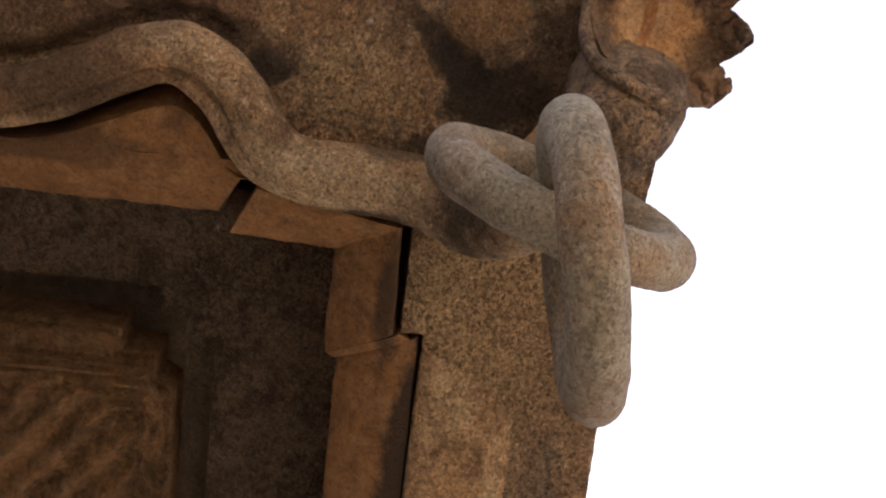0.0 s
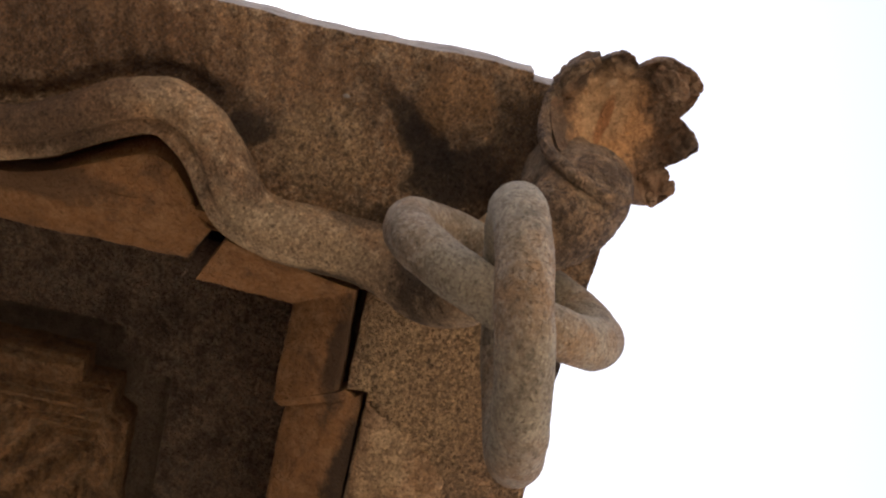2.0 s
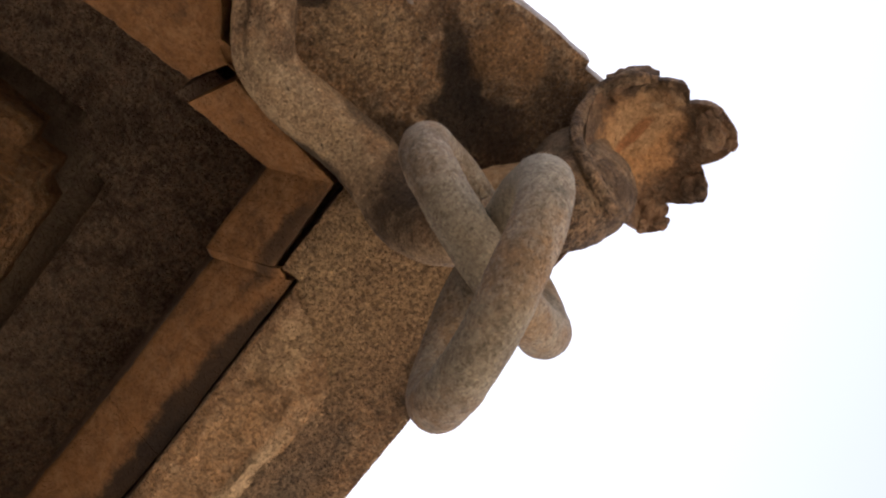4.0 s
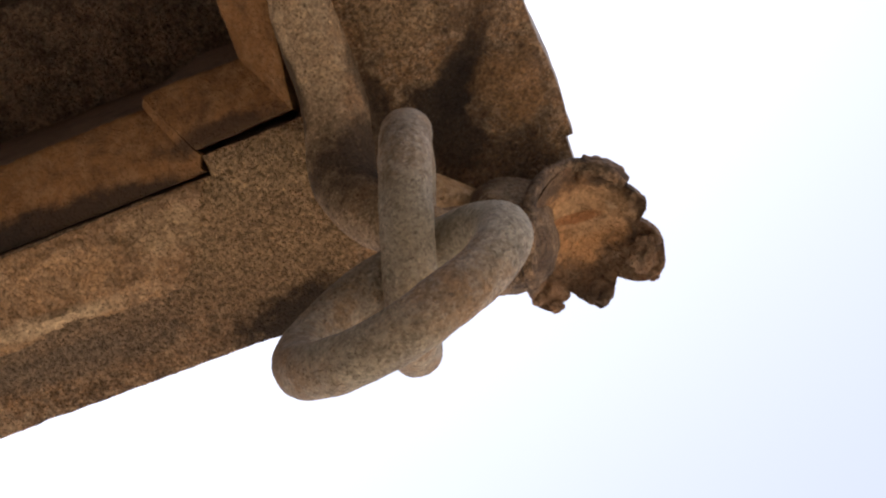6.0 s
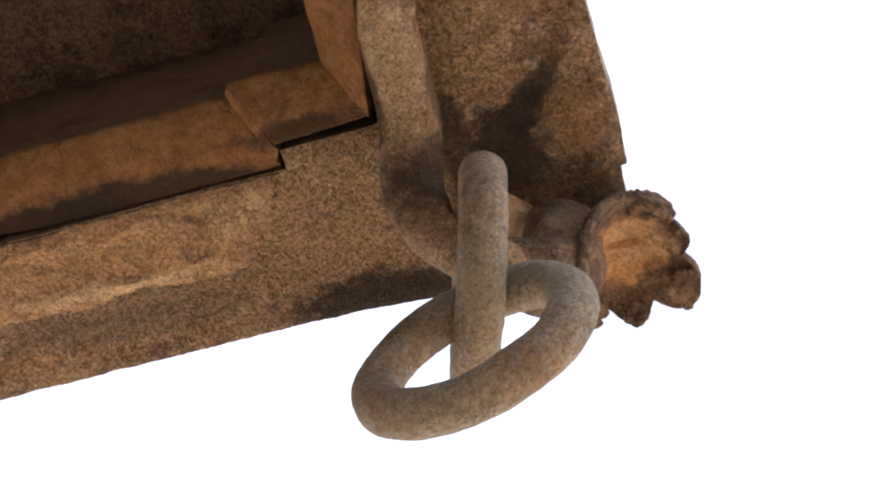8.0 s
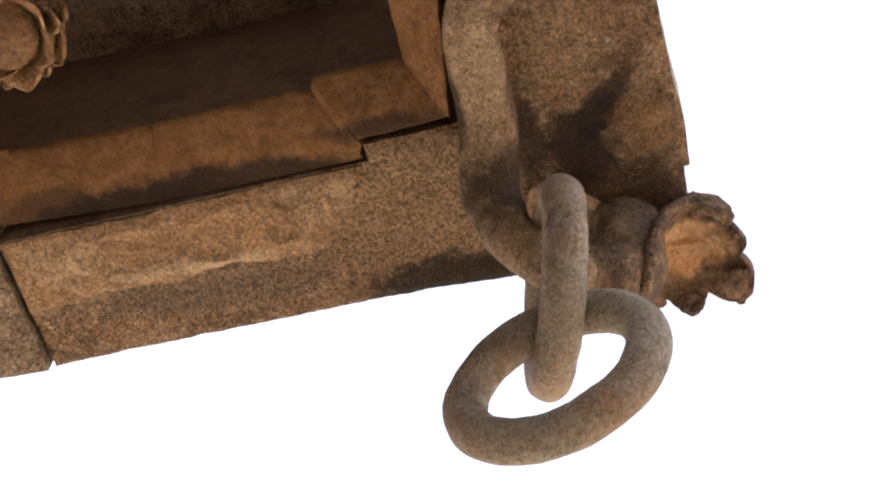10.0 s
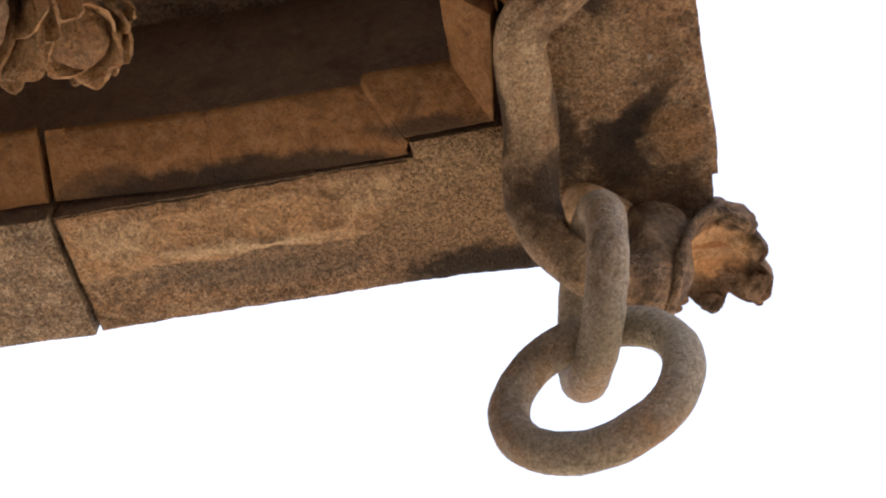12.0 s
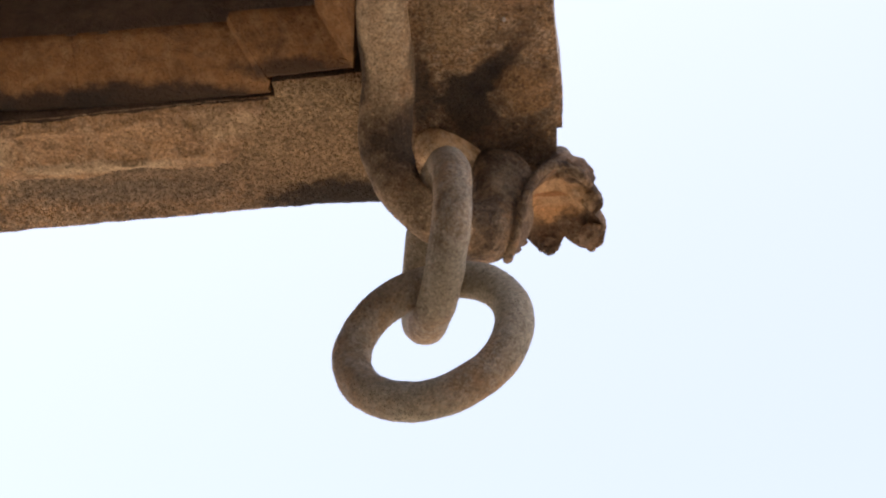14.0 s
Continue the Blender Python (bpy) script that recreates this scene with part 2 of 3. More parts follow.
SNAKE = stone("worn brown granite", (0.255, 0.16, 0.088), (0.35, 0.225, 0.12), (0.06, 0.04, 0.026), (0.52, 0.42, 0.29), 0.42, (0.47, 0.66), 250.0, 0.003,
              # black blots on both flanks and the loop's bend paint in contact shade
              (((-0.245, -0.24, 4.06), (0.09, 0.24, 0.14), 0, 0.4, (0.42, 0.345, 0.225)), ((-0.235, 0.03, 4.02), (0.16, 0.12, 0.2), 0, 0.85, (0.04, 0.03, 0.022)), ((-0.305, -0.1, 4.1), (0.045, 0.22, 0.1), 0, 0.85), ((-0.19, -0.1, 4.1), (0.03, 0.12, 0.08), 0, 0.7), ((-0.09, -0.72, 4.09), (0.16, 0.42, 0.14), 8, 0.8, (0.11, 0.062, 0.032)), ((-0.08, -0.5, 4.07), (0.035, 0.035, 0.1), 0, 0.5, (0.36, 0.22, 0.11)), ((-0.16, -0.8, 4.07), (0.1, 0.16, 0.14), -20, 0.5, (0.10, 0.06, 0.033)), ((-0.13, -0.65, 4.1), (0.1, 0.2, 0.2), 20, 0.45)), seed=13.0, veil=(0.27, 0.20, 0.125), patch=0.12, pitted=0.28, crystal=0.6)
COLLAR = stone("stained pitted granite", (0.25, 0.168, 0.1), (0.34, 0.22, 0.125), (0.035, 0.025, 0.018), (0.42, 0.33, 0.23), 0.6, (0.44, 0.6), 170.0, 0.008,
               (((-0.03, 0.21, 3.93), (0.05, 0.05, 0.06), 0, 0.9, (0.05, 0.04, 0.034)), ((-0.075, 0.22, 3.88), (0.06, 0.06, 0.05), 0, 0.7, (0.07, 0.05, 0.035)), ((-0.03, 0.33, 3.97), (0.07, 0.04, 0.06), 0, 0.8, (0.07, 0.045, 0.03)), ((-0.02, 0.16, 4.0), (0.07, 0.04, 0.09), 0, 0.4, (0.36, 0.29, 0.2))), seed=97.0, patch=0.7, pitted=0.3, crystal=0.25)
LINK = stone("smooth grey granite", (0.235, 0.182, 0.122), (0.295, 0.2, 0.116), (0.065, 0.05, 0.038), (0.44, 0.41, 0.35), 0.3, (0.5, 0.72), 260.0, 0.0018, seed=19.0, veil=(0.31, 0.283, 0.216), patch=0.25, pitted=0.5, crystal=0.4)
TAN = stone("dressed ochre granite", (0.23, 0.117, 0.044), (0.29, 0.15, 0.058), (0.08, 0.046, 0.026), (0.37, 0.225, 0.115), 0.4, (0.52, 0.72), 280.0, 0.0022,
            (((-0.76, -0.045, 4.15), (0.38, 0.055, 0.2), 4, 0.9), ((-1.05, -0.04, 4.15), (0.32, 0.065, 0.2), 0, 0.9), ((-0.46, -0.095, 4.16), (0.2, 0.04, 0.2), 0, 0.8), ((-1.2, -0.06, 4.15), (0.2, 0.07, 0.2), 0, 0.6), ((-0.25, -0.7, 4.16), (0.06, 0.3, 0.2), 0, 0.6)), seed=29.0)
CEILING = stone("sooty grey granite", (0.25, 0.178, 0.122), (0.31, 0.215, 0.142), (0.032, 0.025, 0.02), (0.30, 0.25, 0.19), 0.7, (0.46, 0.66), 150.0, 0.008, seed=37.0, patch=0.5, crystal=0.3, cell=130.0)
CORBEL = stone("carved ochre granite", (0.36, 0.205, 0.092), (0.47, 0.28, 0.13), (0.06, 0.04, 0.025), (0.56, 0.43, 0.27), 0.5, (0.50, 0.68), 240.0, 0.004, seed=43.0, patch=0.4, pitted=0.4, crystal=0.3)
# CORBEL's darker twin: shade on bracket and bud domes put into the colour
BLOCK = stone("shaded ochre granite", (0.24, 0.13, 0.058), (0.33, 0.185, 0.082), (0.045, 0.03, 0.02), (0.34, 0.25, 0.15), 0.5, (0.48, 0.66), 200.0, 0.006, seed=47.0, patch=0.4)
LOTUS = stone("orange granite with a blackened rim", (0.14, 0.085, 0.05), (0.20, 0.12, 0.068), (0.03, 0.022, 0.017), (0.36, 0.27, 0.18), 0.4, (0.40, 0.62), 240.0, 0.003,
              (((0.072, 0.268, 4.03), (0.116, 0.11, 0.12), 0, 1.0, (0.52, 0.295, 0.135)), ((0.10, 0.25, 4.03), (0.11, 0.07, 0.2), 10, 0.75, (0.50, 0.34, 0.19)), ((0.07, 0.255, 4.03), (0.07, 0.016, 0.2), 8, 0.8, (0.30, 0.125, 0.045)),
               # the pale grey blot next to the collar paints in the rim's highlight
               ((0.05, 0.18, 4.0), (0.03, 0.016, 0.2), 20, 0.9, (0.11, 0.075, 0.05)), ((0.005, 0.215, 3.95), (0.03, 0.06, 0.1), 0, 0.8, (0.36, 0.29, 0.21)), ((0.137, 0.253, 4.027), (0.016, 0.01, 0.2), 40, 0.8, (0.62, 0.46, 0.29))), seed=53.0, crystal=0.3)
# skylight on the slab's +x sides put into the colour; the fleck shares it
EDGE = stone("pale granite of sky-lit edge and fleck", (0.40, 0.36, 0.32), (0.46, 0.42, 0.37), (0.16, 0.13, 0.11), (0.55, 0.52, 0.48), 0.5, (0.5, 0.7), 200.0, 0.004, seed=91.0)
PALE_STONE = stone("pale ochre granite", (0.50, 0.345, 0.195), (0.55, 0.38, 0.215), (0.16, 0.10, 0.06), (0.66, 0.53, 0.38), 0.7, (0.56, 0.76), 240.0, 0.004, seed=57.0)
COURT = stone("sunlit sandstone paving", (0.31, 0.235, 0.162), (0.36, 0.272, 0.19), (0.175, 0.135, 0.095), (0.43, 0.345, 0.255), 0.3, (0.55, 0.8), 60.0, 0.004, seed=61.0)
# shade of the open eave gap put into its backing stone's colour
GAP_SHADE = stone("ochre granite darkened for gap shade", (0.11, 0.066, 0.034), (0.15, 0.088, 0.044), (0.04, 0.027, 0.018), (0.24, 0.16, 0.09), 0.5, (0.46, 0.64), 220.0, 0.005, seed=73.0)
DARK_INNER = stone("darker inner granite", (0.17, 0.122, 0.088), (0.19, 0.138, 0.1), (0.085, 0.062, 0.046), (0.25, 0.19, 0.14), 0.4, (0.5, 0.7), 200.0, 0.004, seed=71.0)
WALL = stone("plain hall granite", (0.19, 0.14, 0.095), (0.23, 0.165, 0.11), (0.08, 0.06, 0.04), (0.32, 0.26, 0.19), 0.4, (0.55, 0.75), 90.0, 0.004, seed=67.0)


# ---- building blocks ----
def mesh_object(name, verts, faces, material, parent=None, label="", smooth=True, second=None, marks=(), third=None, outer=()):
    me = bpy.data.meshes.new(name)
    me.from_pydata([tuple(v) for v in verts], [], faces)
    for k in marks:
        me.polygons[k].material_index = 1
    for k in outer:
        me.polygons[k].material_index = 2
    bm = bmesh.new()
    bm.from_mesh(me)
    bmesh.ops.recalc_face_normals(bm, faces=bm.faces)
    bm.to_mesh(me)
    bm.free()
    me.materials.append(material)
    if second:
        me.materials.append(second)
    if third:
        me.materials.append(third)
    me.polygons.foreach_set("use_smooth", [smooth] * len(me.polygons))
    if smooth:
        me.set_sharp_from_angle(angle=radians(50))
    ob = new(name, me)
    if parent:
        ob.parent = parent
    if label:
        tagged(ob, label)
    return ob


def ripple(x, y, z, scale, seed=0.0):
    return noise.noise(Vector((x * scale + seed, y * scale - seed, z * scale + 2 * seed)))


def rough_slab(name, xs, ys, inside, under, top, material, parent, label="", ragged=0.003, edge=0.012, relief=None, warp=None, outside=None):
    """A stone slab seen from below: a fine grid of cells where inside(x, y), its lower face at under(x, y), worn edges, and sides up to top."""
    nx, ny = len(xs) - 1, len(ys) - 1
    cells = {(i, j) for i in range(nx) for j in range(ny) if inside((xs[i] + xs[i + 1]) / 2, (ys[j] + ys[j + 1]) / 2)}
    count = {}
    for i, j in cells:
        for corner in ((i, j), (i + 1, j), (i + 1, j + 1), (i, j + 1)):
            count[corner] = count.get(corner, 0) + 1
    verts, low, high, faces, marks, outer = [], {}, {}, [], [], []
    rim = {c for c, n in count.items() if n < 4}
    for i, j in sorted(count):
        x, y = xs[i], ys[j]
        rise = edge * 0.55 if (i, j) in rim else 0.0
        if rise == 0 and any((i + a, j + b) in rim for a in (-1, 0, 1) for b in (-1, 0, 1)):
            rise = edge * 0.12
        wx = ragged * (ripple(x, y, 0.1, 14, 3.1) + 0.5 * ripple(x, y, 0.2, 55, 1.7))
        wy = ragged * (ripple(x, y, 0.7, 14, 8.2) + 0.5 * ripple(x, y, 0.4, 55, 6.3))
        z = under(x, y) + rise + 0.0035 * ripple(x, y, 0.0, 9, 5.5) + 0.0016 * ripple(x, y, 0.0, 40, 2.5)
        if relief:
            z += relief(x, y)
        low[i, j] = len(verts)
        if warp:
            wx, wy = wx + warp(x, y)[0], wy + warp(x, y)[1]
        verts.append((x + wx, y + wy, z))
        if (i, j) in rim:
            for n, k in enumerate((0.25, 1.0)):
                high[i, j, n] = len(verts)
                bulge = ragged * ripple(x, y, k, 30, 4.4)
                verts.append((x + wx + bulge, y + wy + bulge, z + (top - z) * k))
    for i, j in sorted(cells):
        faces.append((low[i, j], low[i, j + 1], low[i + 1, j + 1], low[i + 1, j]))
        for (di, dj), a, b in (((-1, 0), (i, j), (i, j + 1)), ((1, 0), (i + 1, j), (i + 1, j + 1)), ((0, -1), (i, j), (i + 1, j)), ((0, 1), (i, j + 1), (i + 1, j + 1))):
            if (i + di, j + dj) not in cells:
                # sides that face -x or -y take the darker material
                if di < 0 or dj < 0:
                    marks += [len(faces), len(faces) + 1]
                elif di > 0 and outside:
                    outer += [len(faces), len(faces) + 1]
                faces.append((low[a], low[b], high[(*b, 0)], high[(*a, 0)]))
                faces.append((high[(*a, 0)], high[(*b, 0)], high[(*b, 1)], high[(*a, 1)]))
    return mesh_object(name, verts, faces, material, parent, label, True, DARK_INNER, marks, outside, outer)


def steps(a, b, size):
    n = max(1, round((b - a) / size))
    return [a + (b - a) * k / n for k in range(n + 1)]


def spline(points, per=10):
    """A smooth line through points (Catmull-Rom), of any dimension."""
    p = [Vector(q) for q in points]
    p = [2 * p[0] - p[1], *p, 2 * p[-1] - p[-2]]
    out = []
    for a, b, c, d in zip(p, p[1:], p[2:], p[3:]):
        for k in range(per):
            t = k / per
            out.append(0.5 * (2 * b + (c - a) * t + (2 * a - 5 * b + 4 * c - d) * t * t + (3 * b - a - 3 * c + d) * t ** 3))
    return [*out, p[-2]]


def tube(name, line, radii, material, parent=None, label="", closed=False, around=28, wobble=0.0015, flat=1.0, up=(0, 0, 1), shape=None):
    """A round bar along a line; flat presses its section along up, shape(place, degrees) swells it."""
    n, up, verts, faces = len(line), Vector(up), [], []
    for k, c in enumerate(line):
        ahead = line[(k + 1) % n] - line[k - 1] if closed else line[min(k + 1, n - 1)] - line[max(k - 1, 0)]
        ahead = ahead.normalized()
        side = ahead.cross(up)
        side = side.normalized() if side.length > 0.05 else Vector((1, 0, 0))
        over = side.cross(ahead)
        for m in range(around):
            a = 2 * math.pi * m / around
            d = side * math.cos(a) + over * math.sin(a) * flat
            q = c + d * radii[k] * (shape(c, math.degrees(a)) if shape else 1.0)
            w = wobble * (ripple(*q, 16, 1.3) + 0.5 * ripple(*q, 50, 7.7))
            verts.append(q + d * w)
    for k in range(n if closed else n - 1):
        for m in range(around):
            a, b = k * around, ((k + 1) % n) * around
            faces.append((a + m, a + (m + 1) % around, b + (m + 1) % around, b + m))
    if not closed:
        faces += [tuple(range(around)), tuple(range((n - 1) * around, n * around))]
    return mesh_object(name, verts, faces, material, parent, label)


def prism(name, profile, start, end, material, parent, label="", bites=24, worn=0.003, caps=True):
    """A moulding: a profile of (outward, z) drawn from start to end, given as (x, y, outward x, outward y)."""
    verts, faces, m = [], [], len(profile)
    for k in range(bites + 1):
        t = k / bites
        x, y = (start[n] + (end[n] - start[n]) * t for n in (0, 1))
        ox, oy = (start[n] + (end[n] - start[n]) * t for n in (2, 3))
        for u, z in profile:
            w = worn * (ripple(x, y, z, 18, 2.2) + 0.5 * ripple(x, y, z, 60, 4.1))
            verts.append((x + ox * (u + w), y + oy * (u + w), z + w))
    for k in range(bites):
        for q in range(m):
            faces.append((k * m + q, k * m + (q + 1) % m, (k + 1) * m + (q + 1) % m, (k + 1) * m + q))
    if caps:
        faces += [tuple(range(m)), tuple(range(bites * m, (bites + 1) * m))]
    return mesh_object(name, verts, faces, material, parent, label)


# ---- the setting: court, added unseen platform and walls, roof ----
def flat_box(name, lo, hi, material, label, category):
    xs, ys, zs = zip(lo, hi)
    verts = [(x, y, z) for x in xs for y in ys for z in zs]
    faces = [(0, 1, 3, 2), (4, 6, 7, 5), (0, 4, 5, 1), (2, 3, 7, 6), (0, 2, 6, 4), (1, 5, 7, 3)]
    return tagged(mesh_object(name, verts, faces, material, None, "", False), label, category, "", "structure")


S = 400.0
tagged(mesh_object("ground", [(-S, -S, 0), (S, -S, 0), (S, S, 0), (-S, S, 0)], [(0, 1, 2, 3)], COURT, None, "", False),
       "open sunlit paved court of warm stone", "ground", "", "structure")
# platform and three walls are out of view, added to hold back light
flat_box("floor", (-3.6, -5.0, 0.0), (-0.4, -0.05, 0.85), WALL, "unseen granite platform added under the hall to dim its light", "floor")
flat_box("added_wall_west", (-3.6, -5.0, 0.85), (-2.7, -0.5, 4.7), WALL, "unseen plain wall added deep inside the hall to cut light", "wall")
flat_box("added_wall_south", (-2.7, -5.0, 0.85), (-0.6, -3.4, 3.5), WALL, "unseen plain wall added at the hall's end to limit light", "wall")
flat_box("added_wall_court", (-0.6, -6.4, 0.0), (6.0, -5.6, 6.5), WALL, "unseen plain wall added across the court to block light", "wall")
flat_box("roof", (-3.6, -5.0, 4.84), (-0.15, 0.2, 5.1), WALL, "plain granite slabs over the hall", "roof")


def ceiling_inside(x, y):
    """The ceiling slabs leave a dark recess round the bracket, notched at its corner."""
    return not (x < -0.68 and y < -0.445 and not (x > -0.79 and y > -0.5) and not (x > -0.735 and y > -0.56))


rough_slab("ceiling", steps(-3.6, -0.2, 0.02), steps(-5.0, -0.02, 0.02), ceiling_inside, lambda x, y: 4.69 + 0.012 * ripple(x, y, 0, 6, 2.2), 4.85, CEILING, None,
           "", 0.0)
tagged(bpy.data.objects["ceiling"], "dark sooty granite ceiling slabs with a rough face", "ceiling", "", "structure")

# ---- the cornice ----
cornice = tagged(new("cornice"), "weathered brown granite eave cornice at a temple corner", "cornice", "", "structure")


def under(x, y):
    return 4.137 + 0.042 * min(x, 0.0)


def corner_inside(x, y):
    if y > 0.29 or x < -1.325:
        return False
    if x > (0.1 if y > 0.117 else 0.113):
        return False
    if y > -0.07 and x > -0.512:
        return True
    if x <= -0.512:
        return y > -0.032
    return x > float(np.interp(y, (-0.82, -0.68, -0.535, -0.405, -0.326, -0.2), (-0.185, -0.175, -0.1, -0.12, -0.225, -0.255)))


# the serpent's line along the soffit, then down as a loop
body = [(-0.17, -1.25, 4.1), (-0.12, -1.13, 4.1), (-0.075, -1.02, 4.1), (-0.12, -0.91, 4.1), (-0.165, -0.82, 4.1), (-0.172, -0.75, 4.1), (-0.153, -0.68, 4.1), (-0.118, -0.61, 4.1),
        (-0.08, -0.535, 4.1), (-0.07, -0.47, 4.1), (-0.1, -0.405, 4.1), (-0.15, -0.363, 4.1), (-0.208, -0.326, 4.1), (-0.24, -0.265, 4.1), (-0.246, -0.18, 4.098), (-0.247, -0.09, 4.09),
        (-0.262, -0.01, 4.05), (-0.265, 0.045, 3.98), (-0.232, 0.092, 3.905), (-0.172, 0.125, 3.85), (-0.11, 0.165, 3.86), (-0.07, 0.193, 3.885)]
spine = np.array([tuple(v) for v in spline(body, 4)])[:, :2]


def groove(x, y):
    """An undercut channel that sets the serpent off from the soffit."""
    if y > -0.4:
        return 0.0
    d = math.sqrt(float(((spine - (x, y)) ** 2).sum(axis=1).min()))
    return 0.03 * math.exp(-(((d - 0.052) / 0.014) ** 2))


def corner_relief(x, y):
    """The dressed panel with its faint oval, proud of the pitted corner."""
    sweep = -0.5 - 0.62 * max(0.0, y + 0.04) - 0.9 * max(0.0, y - 0.12)
    panel = min(1.0, max(0.0, (sweep - x) / 0.02))
    oval = math.hypot((x + 0.91) / 0.265, (y - 0.05 - 0.06 * (x + 0.91)) / 0.072)
    ring = math.exp(-(((oval - 1.0) / 0.16) ** 2))
    inner = math.exp(-(((oval - 0.55) / 0.14) ** 2))
    rough = (1 - panel) * (0.003 * ripple(x, y, 0, 70, 9.9) + 0.005 * max(0.0, min(1.0, (x + 0.12) / 0.1)) * math.sin(95 * y + 30 * x + 5 * ripple(x, y, 0, 7, 1.5)))
    swell = -0.016 * math.exp(-(((x - 0.045) / 0.075) ** 2) - (((y + 0.005) / 0.085) ** 2))
    hollow = 0.016 * math.exp(-(((0.72 * (x + 0.042) + 0.69 * (y + 0.025)) / 0.028) ** 2) - (((0.69 * (x + 0.042) - 0.72 * (y + 0.025)) / 0.09) ** 2))
    return panel * (0.002 + 0.002 * ripple(x, y, 0, 25, 3.3)) + rough + groove(x, y) + swell + hollow


def corner_flare(x, y):
    """The eave's edge swings outwards towards the corner."""
    run = min(1.0, max(0.0, (x + 0.65) / 0.5))
    return 0.009 * max(0.0, x / 0.113) * math.exp(-(((y - 0.03) / 0.1) ** 2)) + 0.012 * min(1.0, max(0.0, (-y - 0.2) / 0.4)) * max(0.0, x / 0.113), 0.03 * run * run * min(1.0, max(0.0, (y + 0.04) / 0.33))


grid_x = sorted({*steps(-1.325, -0.512, 0.0125), *steps(-0.512, -0.255, 0.0125), *steps(-0.255, 0.1, 0.0125), 0.113})
grid_y = sorted({*steps(-2.6, -0.07, 0.0165), -0.051, -0.032, *steps(-0.032, 0.117, 0.0125), *steps(0.117, 0.29, 0.0125)})
rough_slab("eave_slab", grid_x, grid_y, corner_inside, under, 4.245, SOFFIT, cornice, "pitted brown granite corner slab with black stains and painted loop shade", relief=corner_relief, warp=corner_flare, outside=EDGE)
rough_slab("eave_slab", steps(-2.6, -1.336, 0.016), steps(-0.04, 0.288, 0.0125), lambda x, y: True, lambda x, y: 4.068 + 0.01 * (x + 1.3), 4.24, FAR_SOFFIT, cornice,
           "greyer granite eave slab beyond an open joint")

prism("eave_lip", [(-0.06, 4.17), (-0.005, 4.17), (0.024, 4.232), (0.026, 4.262), (-0.06, 4.262)], (-1.325, 0.287, 0.0, 1.0), (-0.46, 0.287, 0.0, 0.3), FAR_SOFFIT, cornice, "upper lip of the eave, jutting past the soffit", 60, 0.004)


def panel_inside(x, y):
    sweep = -0.515 - 0.62 * max(0.0, y + 0.04) - 0.9 * max(0.0, y - 0.12) + 0.012 * ripple(x, y, 0, 12, 4.0)
    return x < sweep and y < 0.135 + 0.018 * ripple(x, y, 0, 9, 6.0) + 0.05 * max(0.0, -1.1 - x)


def panel_relief(x, y):
    oval = math.hypot((x + 0.91) / 0.25, (y - 0.055 - 0.06 * (x + 0.91)) / 0.055)
    edge = math.exp(-(((oval - 1.0 - 0.5 * ripple(x, y, 0, 7, 2.0)) / 0.2) ** 2))
    return (-0.006 - 0.014 * ripple(x, y, 0, 12, 8.0)) * edge + 0.011 * ripple(x, y, 0, 9, 1.1) + 0.006 * ripple(x, y, 0, 38, 2.6)


rough_slab("dressed_panel", steps(-1.318, -0.512, 0.007), steps(-0.029, 0.19, 0.007), panel_inside, lambda x, y: under(x, y) - 0.006, 4.16, PANEL, cornice, "paler dressed panel with a faint carved oval", 0.003, 0.009, panel_relief)
flat = tagged(mesh_object("top_slab", [(x, y, z) for x in (-3.6, -0.06) for y in (-5.0, 0.24) for z in (4.19, 4.85)],
                          [(0, 1, 3, 2), (4, 6, 7, 5), (2, 3, 7, 6), (1, 5, 7, 3)], FAR_SOFFIT, cornice, "", False), "")

# ochre moulding inside the eave: (outward, z) sections
LIP = 4.2
SECTION = [(0.0, LIP + 0.012), (0.001, LIP), (0.006, LIP - 0.009), (0.05, LIP - 0.04), (0.108, LIP - 0.078), (0.118, LIP - 0.078), (0.122, LIP - 0.06), (0.124, LIP + 0.06)]
BACK = [(0.09, 4.225), (0.24, 4.225), (0.24, 4.48), (0.09, 4.48)]
INNER = [(0.003, LIP + 0.006), (0.08, LIP + 0.03), (0.08, 4.7), (0.003, 4.7)]


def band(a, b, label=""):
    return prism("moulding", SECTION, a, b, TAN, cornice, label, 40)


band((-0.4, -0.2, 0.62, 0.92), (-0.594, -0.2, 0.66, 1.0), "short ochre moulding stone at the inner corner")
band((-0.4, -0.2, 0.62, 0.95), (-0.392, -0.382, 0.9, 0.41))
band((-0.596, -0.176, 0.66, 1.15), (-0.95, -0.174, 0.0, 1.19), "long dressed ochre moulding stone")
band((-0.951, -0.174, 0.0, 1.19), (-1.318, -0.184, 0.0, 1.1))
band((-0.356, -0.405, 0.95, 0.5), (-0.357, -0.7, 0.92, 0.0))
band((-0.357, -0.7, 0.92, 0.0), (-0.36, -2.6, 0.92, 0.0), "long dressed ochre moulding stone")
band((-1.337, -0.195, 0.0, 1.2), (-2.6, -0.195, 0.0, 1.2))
for a, b in (((-0.4, -0.2, 0.6, 0.9), (-0.594, -0.2, 0.0, 1.0)), ((-0.4, -0.2, 0.6, 0.9), (-0.392, -0.41, 0.9, 0.4)), ((-0.58, -0.174, 0.0, 1.0), (-2.6, -0.19, 0.0, 1.0)), ((-0.356, -0.4, 1.0, 0.0), (-0.36, -2.6, 1.0, 0.0))):
    prism("beam_face", INNER, a, b, DARK_INNER, cornice, "dark beam face above the moulding")
